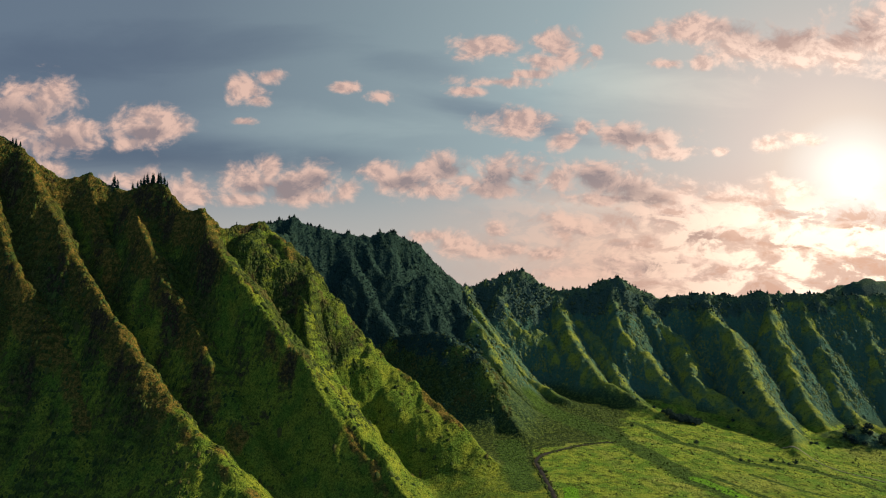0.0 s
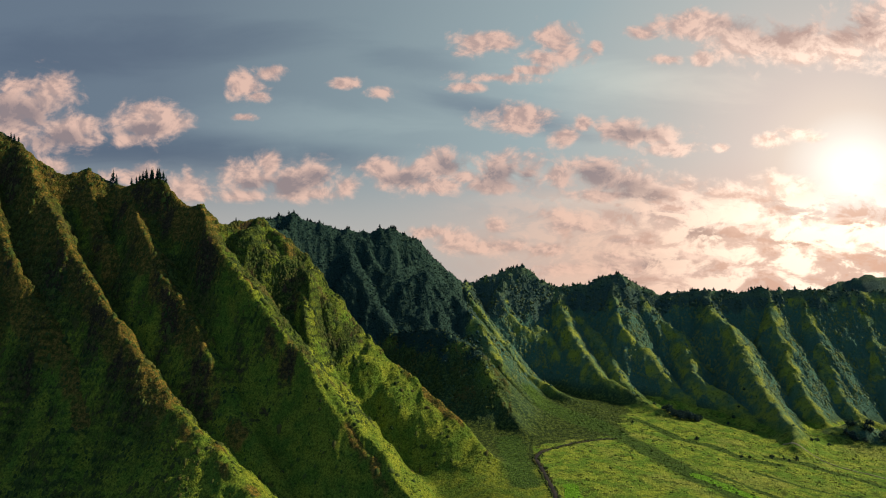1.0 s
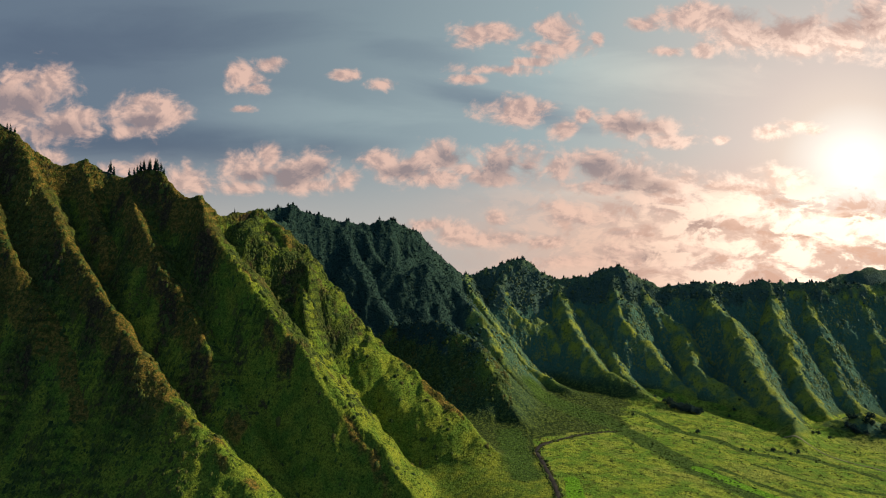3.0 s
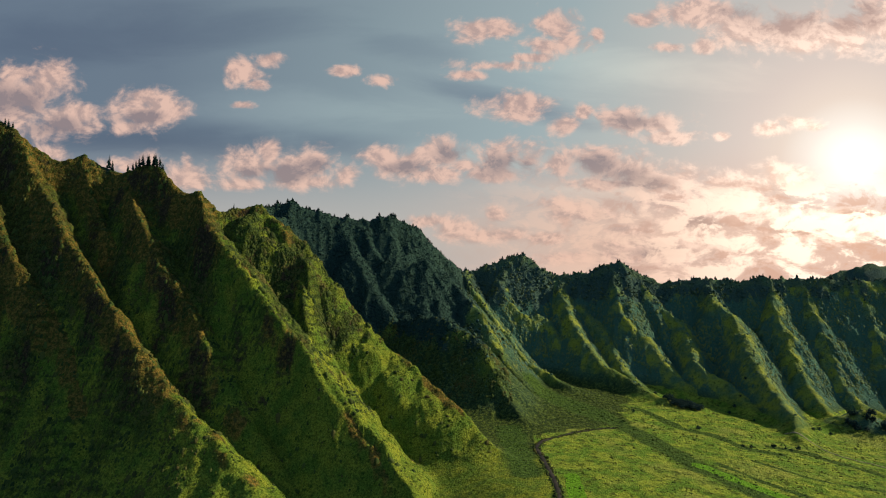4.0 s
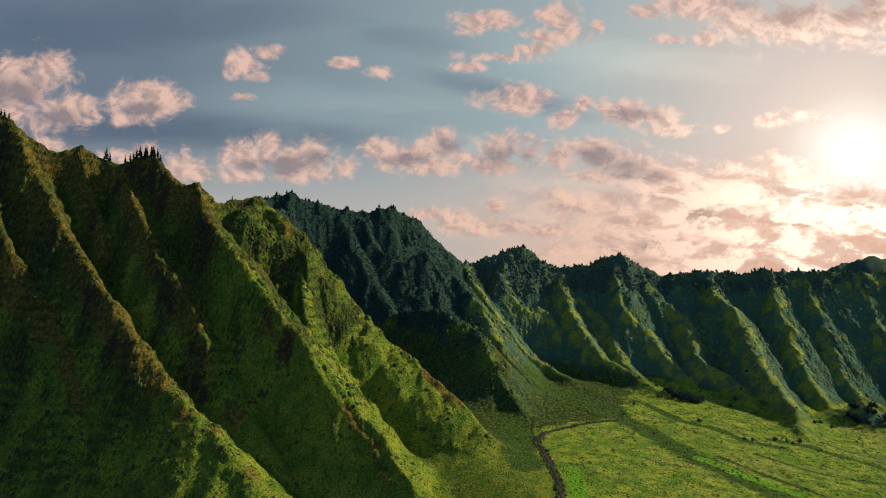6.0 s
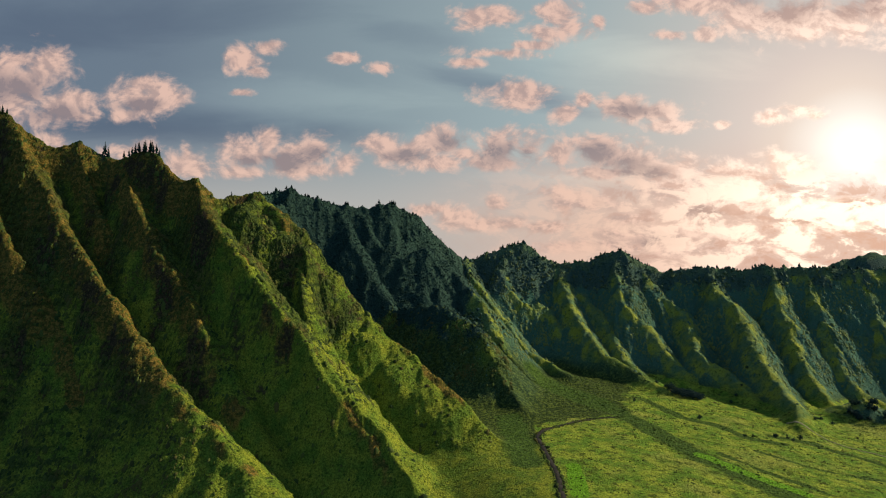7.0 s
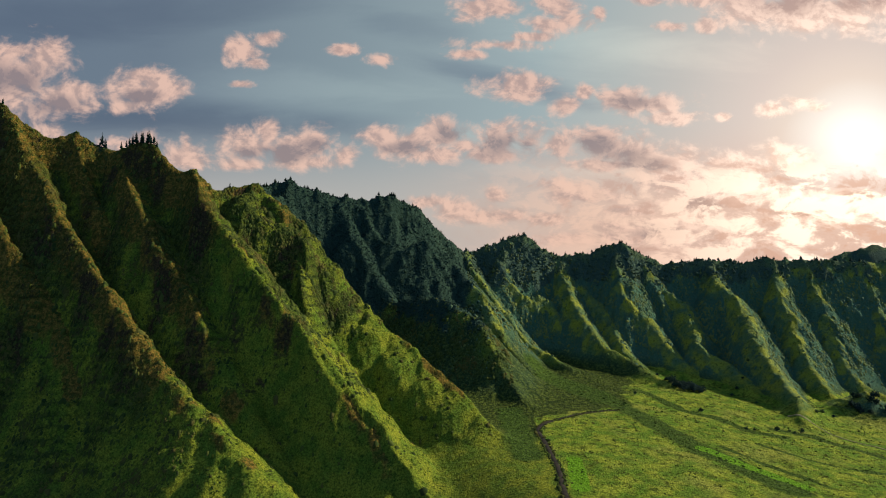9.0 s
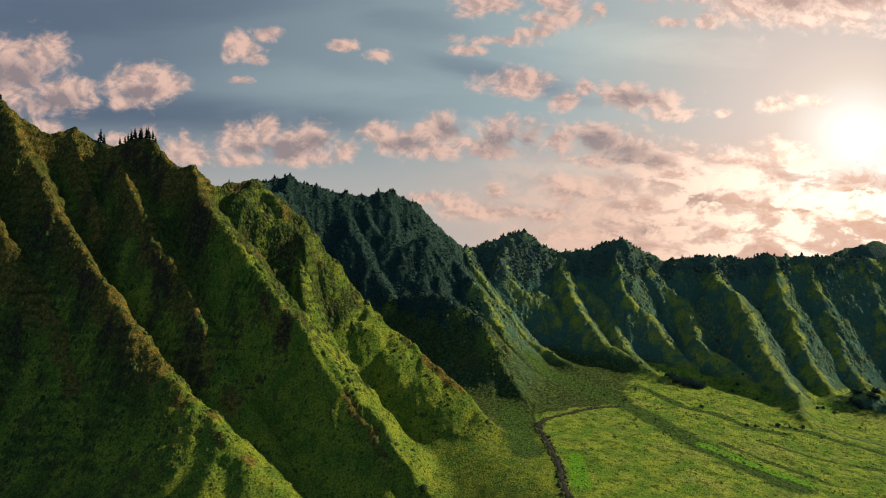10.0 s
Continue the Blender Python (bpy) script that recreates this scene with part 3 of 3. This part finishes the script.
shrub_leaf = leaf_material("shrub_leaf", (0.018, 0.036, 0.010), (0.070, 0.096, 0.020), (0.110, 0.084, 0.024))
# shrub leaves of the valley head, with haze mixed into their colour
hazy_leaf = leaf_material("hazy_shrub_leaf", (0.052, 0.108, 0.078), (0.110, 0.150, 0.044), (0.205, 0.220, 0.050))
valley_leaf = leaf_material("valley_scrub_leaf", (0.022, 0.050, 0.010), (0.055, 0.090, 0.016), (0.070, 0.090, 0.018))
# valley-head forest leaves, lifted and blued by the same painted haze
hazy_head_leaf = leaf_material("hazy_head_forest_leaf", (0.026, 0.064, 0.062), (0.062, 0.100, 0.056), (0.120, 0.140, 0.040))
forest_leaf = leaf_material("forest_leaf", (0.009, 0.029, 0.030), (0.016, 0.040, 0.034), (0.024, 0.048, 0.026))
tuft_leaf = leaf_material("tuft_leaf", (0.036, 0.070, 0.006), (0.070, 0.105, 0.010), (0.075, 0.070, 0.014))

slope_box = (-1080, 130, 740, 1460)
x, y = scatter(300000, slope_box, lambda x, y: (0.03 + 0.9 * spot(MASKS["scrub"], x, y)) * ramp01(spot(RISE, x, y), 8, 60) * (1 - 0.8 * spot(MASKS["far"], x, y)) * (1 - spot(MASKS["forest"], x, y)) * (1 - 0.5 * spot(MASKS["dry"], x, y)) * (0.18 + 0.5 * ramp01(fractal(x, y, 26, 3), -0.12, 0.12)))
r = rng.gamma(2.2, 0.62, len(x)) + 0.7
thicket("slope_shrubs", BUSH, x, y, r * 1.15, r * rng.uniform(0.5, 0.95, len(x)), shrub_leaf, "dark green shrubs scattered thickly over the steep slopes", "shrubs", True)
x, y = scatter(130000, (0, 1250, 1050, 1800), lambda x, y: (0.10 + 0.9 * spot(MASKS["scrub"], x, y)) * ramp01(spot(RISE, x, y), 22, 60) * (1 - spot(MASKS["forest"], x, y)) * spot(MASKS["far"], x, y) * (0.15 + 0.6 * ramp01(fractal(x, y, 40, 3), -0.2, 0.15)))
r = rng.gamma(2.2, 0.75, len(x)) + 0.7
thicket("far_slope_shrubs", BUSH, x, y, r * 1.1, r * rng.uniform(0.5, 1.1, len(x)), hazy_leaf, "dark green shrubs on the fluted far slopes", "shrubs", True)
x, y = scatter(70000, (-900, 140, 740, 1300), lambda x, y: (1 - spot(MASKS["scrub"], x, y)) * (spot(RISE, x, y) > 6) * 0.3)
r = rng.gamma(4.0, 0.16, len(x)) + 0.3
thicket("grass_tussocks", BUSH, x, y, r * 1.2, r * 0.8, tuft_leaf, "yellow-green grass tussocks on the lower slopes", "grass", True)

x, y = scatter(90000, (-520, 1250, 1080, 1850), lambda x, y: spot(MASKS["forest"], x, y) * (np.where(x < 120, 0.5, 0.3) + 0.4 * ramp01(fractal(x, y, 45, 3), -0.25, 0.15)))
half = rng.uniform(0, 1, len(x)) < 0.66
h = rng.gamma(6.0, 0.75, len(x)) + 1.5
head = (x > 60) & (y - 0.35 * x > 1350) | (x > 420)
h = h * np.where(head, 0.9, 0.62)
for zone, leaf, where_at in ((~head, forest_leaf, "on the dark back mountain"), (head, hazy_head_leaf, "along the valley-head crests")):
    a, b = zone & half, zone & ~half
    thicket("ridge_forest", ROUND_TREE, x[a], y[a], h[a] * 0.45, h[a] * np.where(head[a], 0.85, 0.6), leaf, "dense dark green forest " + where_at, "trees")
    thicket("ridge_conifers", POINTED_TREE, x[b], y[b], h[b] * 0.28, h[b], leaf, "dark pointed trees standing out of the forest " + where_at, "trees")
x, y = scatter(40000, (90, 900, 740, 1420), lambda x, y: spot(np.clip(ramp01(RISE, 40, 15) * np.maximum(MASKS["scrub"], MASKS["band"]), 0, 1), x, y) * np.where(x < 260, 0.06, 0.2))
r = rng.gamma(3.0, 0.34, len(x)) + 0.4
thicket("valley_scrub", BUSH, x, y, r, r * 0.7, valley_leaf, "low dark scrub in bands across the valley floor", "shrubs")
x, y = scatter(20000, (140, 900, 740, 1400), lambda x, y: spot(MASKS["meadow"], x, y) * (0.08 + 0.35 * (fractal(x, y, 30, 2) > 0.15)))
r = rng.gamma(3.0, 0.20, len(x)) + 0.3
thicket("meadow_bushes", BUSH, x, y, r, r * 0.9, shrub_leaf, "small dark bushes dotted over the yellow-green meadow", "shrubs")


# ---- track, road ----
def plain_material(name, dark, light, scale, rough=0.95):
    m, k = material(name)
    at = k.add("ShaderNodeNewGeometry").outputs["Position"]
    a, b = k.noise(at, scale, 5, 0.6), k.noise(at, scale * 7, 4, 0.6)
    finish(k, k.mix(k.smooth(k.math("ADD", a, k.math("MULTIPLY", b, 0.4)), 0.5, 0.9), dark, light), rough, b, 0.5, 0.3, 0.1)
    return m


def smooth_line(points, step):
    """Points every few metres along a rounded line."""
    pts = [Vector(p) for p in points]
    out = []
    for k in range(len(pts) - 1):
        a, b, c, d = pts[max(k - 1, 0)], pts[k], pts[k + 1], pts[min(k + 2, len(pts) - 1)]
        count = max(2, int((c - b).length / step))
        for j in range(count):
            t = j / count
            out.append(0.5 * ((2 * b) + (c - a) * t + (2 * a - 5 * b + 4 * c - d) * t ** 2 + (3 * b - a - 3 * c + d) * t ** 3))
    return out


def ribbon(name, points, width, lift, mat, label, category):
    """A worn way laid over the ground, with rounded shoulders."""
    line = smooth_line(points, 4.0)
    bm = bmesh.new()
    offsets = [(-0.5, -0.6), (-0.42, 0.25), (0.0, 0.4), (0.42, 0.25), (0.5, -0.6)]
    prev = None
    for k, p in enumerate(line):
        d = (line[min(k + 1, len(line) - 1)] - line[max(k - 1, 0)]).normalized()
        side = Vector((d.y, -d.x))
        wide = width * (1 + 0.25 * noise.noise(Vector((p.x * 0.03, p.y * 0.03, 2.0))))
        row = []
        for o, h in offsets:
            q = p + side * (o * wide)
            row.append(bm.verts.new((q.x, q.y, ground_z(q.x, q.y) + lift + h)))
        if prev:
            for j in range(len(row) - 1):
                bm.faces.new((prev[j], row[j], row[j + 1], prev[j + 1]))
        prev = row
    me = bpy.data.meshes.new(name)
    bm.to_mesh(me)
    bm.free()
    me.shade_smooth()
    me.materials.append(mat)
    return tagged(new(name, me), label, category, kind="structure")


dark_soil = plain_material("dark_soil", (0.018, 0.017, 0.016), (0.040, 0.034, 0.026), 0.15)
pale_dirt = plain_material("pale_dirt", (0.14, 0.14, 0.08), (0.24, 0.22, 0.14), 0.1)
ribbon("track", TRACK, 7.0, 0.4, dark_soil, "dark sunken dirt track bending along the meadow edge", "track")
ribbon("road", ROAD, 4.0, 0.4, pale_dirt, "pale narrow dirt road along the foot of the slopes", "road")
line = np.array([(p.x, p.y) for p in smooth_line(TRACK, 1.6)])
x, y = line[:, 0] + rng.normal(0, 1.0, len(line)) + rng.choice([-4.8, 4.5], len(line)), line[:, 1] + rng.normal(0, 1.6, len(line))
r = rng.gamma(4.0, 0.30, len(x)) + 0.5
thicket("track_hedge", BUSH, x, y, r, r * 1.1, shrub_leaf, "ragged dark hedge growing along the dirt track", "hedge")


# ---- trees that stand alone ----
def part(name, bm, mat, parent, label=""):
    me = bpy.data.meshes.new(name)
    bm.to_mesh(me)
    bm.free()
    me.shade_smooth()
    me.materials.append(mat)
    ob = new(name, me)
    ob.parent = parent
    return tagged(ob, label)


def tube(bm, points, radii, sides=7):
    """A tapered limb along a line of points."""
    prev = None
    for k, (p, r) in enumerate(zip(points, radii)):
        d = (points[min(k + 1, len(points) - 1)] - points[max(k - 1, 0)]).normalized()
        a = d.cross(Vector((0.3, 0.9, 0.1))).normalized()
        b = d.cross(a)
        row = [bm.verts.new(p + (a * math.cos(t) + b * math.sin(t)) * r) for t in (2 * math.pi * j / sides for j in range(sides))]
        if prev:
            for j in range(sides):
                bm.faces.new((prev[j], prev[(j + 1) % sides], row[(j + 1) % sides], row[j]))
        prev = row
    bm.faces.new(prev)


def clump(bm, at, size, gen):
    """A small uneven tuft of leaves."""
    stretch = Vector((size * gen.uniform(0.7, 1.3), size * gen.uniform(0.7, 1.3), size * gen.uniform(0.45, 0.85)))
    turn = Matrix.Rotation(gen.uniform(0, 6.28), 3, "Z") @ Matrix.Rotation(gen.uniform(-0.5, 0.5), 3, "X")
    six = [turn @ Vector((x * stretch.x, y * stretch.y, z * stretch.z)) * gen.uniform(0.75, 1.25) + at
           for x, y, z in ((1, 0, 0), (0, 1, 0), (-1, 0, 0), (0, -1, 0), (0, 0, 1), (0, 0, -1))]
    v = [bm.verts.new(p) for p in six]
    for k in range(4):
        bm.faces.new((v[k], v[(k + 1) % 4], v[4]))
        bm.faces.new((v[(k + 1) % 4], v[k], v[5]))


bark = plain_material("bark", (0.040, 0.030, 0.022), (0.080, 0.062, 0.046), 2.0)


def conifer(seed, height, label):
    """A slender pointed tree: a straight trunk and uneven whorls of short boughs."""
    gen = random.Random(seed)
    tree = tagged(new("conifer_tree"), label, "tree", "crest conifers")
    bm = bmesh.new()
    tube(bm, [Vector((0, 0, -1.5)), Vector((0.1, 0, height * 0.4)), Vector((0, 0.1, height * 0.97))],
         [height * 0.022, height * 0.015, height * 0.003])
    part("trunk", bm, bark, tree)
    bm = bmesh.new()
    levels = 13
    for k in range(levels):
        f = k / (levels - 1)
        z = height * (0.14 + 0.82 * f)
        reach = height * 0.13 * (1 - f) ** 0.8 + 0.18
        for j in range(7):
            a = gen.uniform(0, 6.28)
            d = reach * gen.uniform(0.35, 1.1)
            clump(bm, Vector((d * math.cos(a), d * math.sin(a), z - 0.25 * d)), reach * 0.55 + 0.2, gen)
    for _ in range(3):
        clump(bm, Vector((0, 0, height * gen.uniform(0.95, 1.0))), 0.28, gen)
    part("crown", bm, forest_leaf, tree)
    return tree


def broadleaf(seed, height, label, group):
    """A spreading tree: a short trunk, forked limbs and a broken crown of leaf tufts."""
    gen = random.Random(seed)
    tree = tagged(new("broadleaf_tree"), label, "tree", group)
    bm = bmesh.new()
    tube(bm, [Vector((0, 0, -1.0)), Vector((0.1, 0, height * 0.2)), Vector((0.2, 0.1, height * 0.45))],
         [height * 0.045, height * 0.035, height * 0.022])
    part("trunk", bm, bark, tree)
    tips = []
    for k in range(5):
        a = 2 * math.pi * k / 5 + gen.uniform(-0.4, 0.4)
        tip = Vector((math.cos(a) * height * 0.30, math.sin(a) * height * 0.30, height * gen.uniform(0.42, 0.75)))
        bm = bmesh.new()
        tube(bm, [Vector((0.15, 0.05, height * 0.36)), tip * 0.5 + Vector((0, 0, height * 0.26)), tip],
             [height * 0.018, height * 0.012, height * 0.005], 5)
        part("limb", bm, bark, tree)
        tips.append(tip)
    tips.append(Vector((0, 0, height * 0.85)))
    bm = bmesh.new()
    for tip in tips:
        for _ in range(24):
            off = Vector((gen.gauss(0, 1), gen.gauss(0, 1), gen.gauss(0, 0.9))) * height * 0.13
            clump(bm, tip + off, height * gen.uniform(0.06, 0.12), gen)
    part("crown", bm, forest_leaf, tree)
    return tree


def hilltop(x, y, reach=9.0):
    """The highest ground close to a place."""
    best = max(((ground_z(x + dx, y + dy), x + dx, y + dy) for dx in np.arange(-reach, reach + 1, 3.0) for dy in (-4.0, 0.0, 4.0)))
    return best[1], best[2], best[0]


pines = [conifer(31 + k, 16.0, "slender dark conifer standing on the mountain crest") for k in range(3)]
place = random.Random(5)
for k, (x, y, h) in enumerate([(-807, 1160, 14), (-800, 1159, 16), (-791, 1157, 13), (-616, 1162, 26), (-609, 1161, 20), (-607, 1160, 12), (-581, 1155, 14), (-571, 1153, 16), (-564, 1152, 17), (-556, 1150, 20), (-550, 1149, 22), (-544, 1147, 18), (-538, 1146, 21), (-532, 1144, 23), (-527, 1143, 20), (-521, 1141, 22), (-516, 1140, 24), (-510, 1138, 18), (-504, 1135, 14), (-372, 1120, 9)]):
    hx, hy, hz = hilltop(x, y, 3.0)
    m = pose(hx, hy, hz - 0.5, place.uniform(-3, 3), place.uniform(-3, 3), place.uniform(0, 360)) @ Matrix.Scale(h / 16.0, 4)
    if k < 3:
        pines[k].matrix_basis = m
    else:
        copy = copy_thing(pines[k % 3], pose(0, 0, 0))
        copy.matrix_basis = m

for line, group in ((CRESTS[1][0], "back mountain trees"), (CRESTS[2][0][1:17], "valley-head crest trees")):
    for (ax, ay, _), (bx, by, _) in zip(line, line[1:]):
        for j in range(max(1, int(math.hypot(bx - ax, by - ay) / 12))):
            f = place.random()
            hx, hy, hz = hilltop(ax + (bx - ax) * f, ay + (by - ay) * f, 12.0)
            copy = copy_thing(pines[place.randrange(3)], pose(0, 0, 0))
            tagged(copy, "dark pointed tree rising above the crest forest", group=group)
            copy.matrix_basis = pose(hx, hy, hz - 0.5, 0, 0, place.uniform(0, 360)) @ Matrix.Diagonal((2.1, 2.1, 1, 1)) @ Matrix.Scale(place.uniform(0.35, 0.68), 4)

valley_trees = [broadleaf(61 + k, 9.0, "dark round-crowned tree standing alone on the valley meadow", "valley trees") for k in range(3)]
stands = [(470, 1166), (539, 1332), (566, 1384), (605, 1336), (627, 1360), (648, 1380), (679, 1420), (628, 1277), (508, 1071), (521, 1069), (568, 1086), (588, 1086), (593, 1078), (612, 1091), (468, 1393), (472, 1353), (377, 1255), (746, 1218), (726, 1222), (707, 1206)]
GROVE = 58
for k in range(34):                                   # the grove at the foot of the slopes
    a = 2.4 * k
    stands.append((round(514 + 7 * math.sqrt(k) * math.cos(a)), round(1351 + 5 * math.sqrt(k) * math.sin(a))))
for k in range(24):                                   # the wooded knoll farther along
    stands.append((round(800 + 5.5 * k + place.uniform(-12, 12)), round(1265 - 1.5 * k + place.uniform(-25, 25))))
for k, (x, y) in enumerate(stands):
    m = pose(x, y, ground_z(x, y) - 0.3, 0, 0, place.uniform(0, 360)) @ Matrix.Scale(place.uniform(0.55, 1.0) * (1.7 if k >= len(stands) - GROVE else 1.0), 4)
    if k < 3:
        valley_trees[k].matrix_basis = m
    else:
        copy = copy_thing(valley_trees[k % 3], pose(0, 0, 0))
        copy.matrix_basis = m
        if k >= len(stands) - GROVE:
            tagged(copy, "dark broad tree in the dense valley grove", group="grove trees")
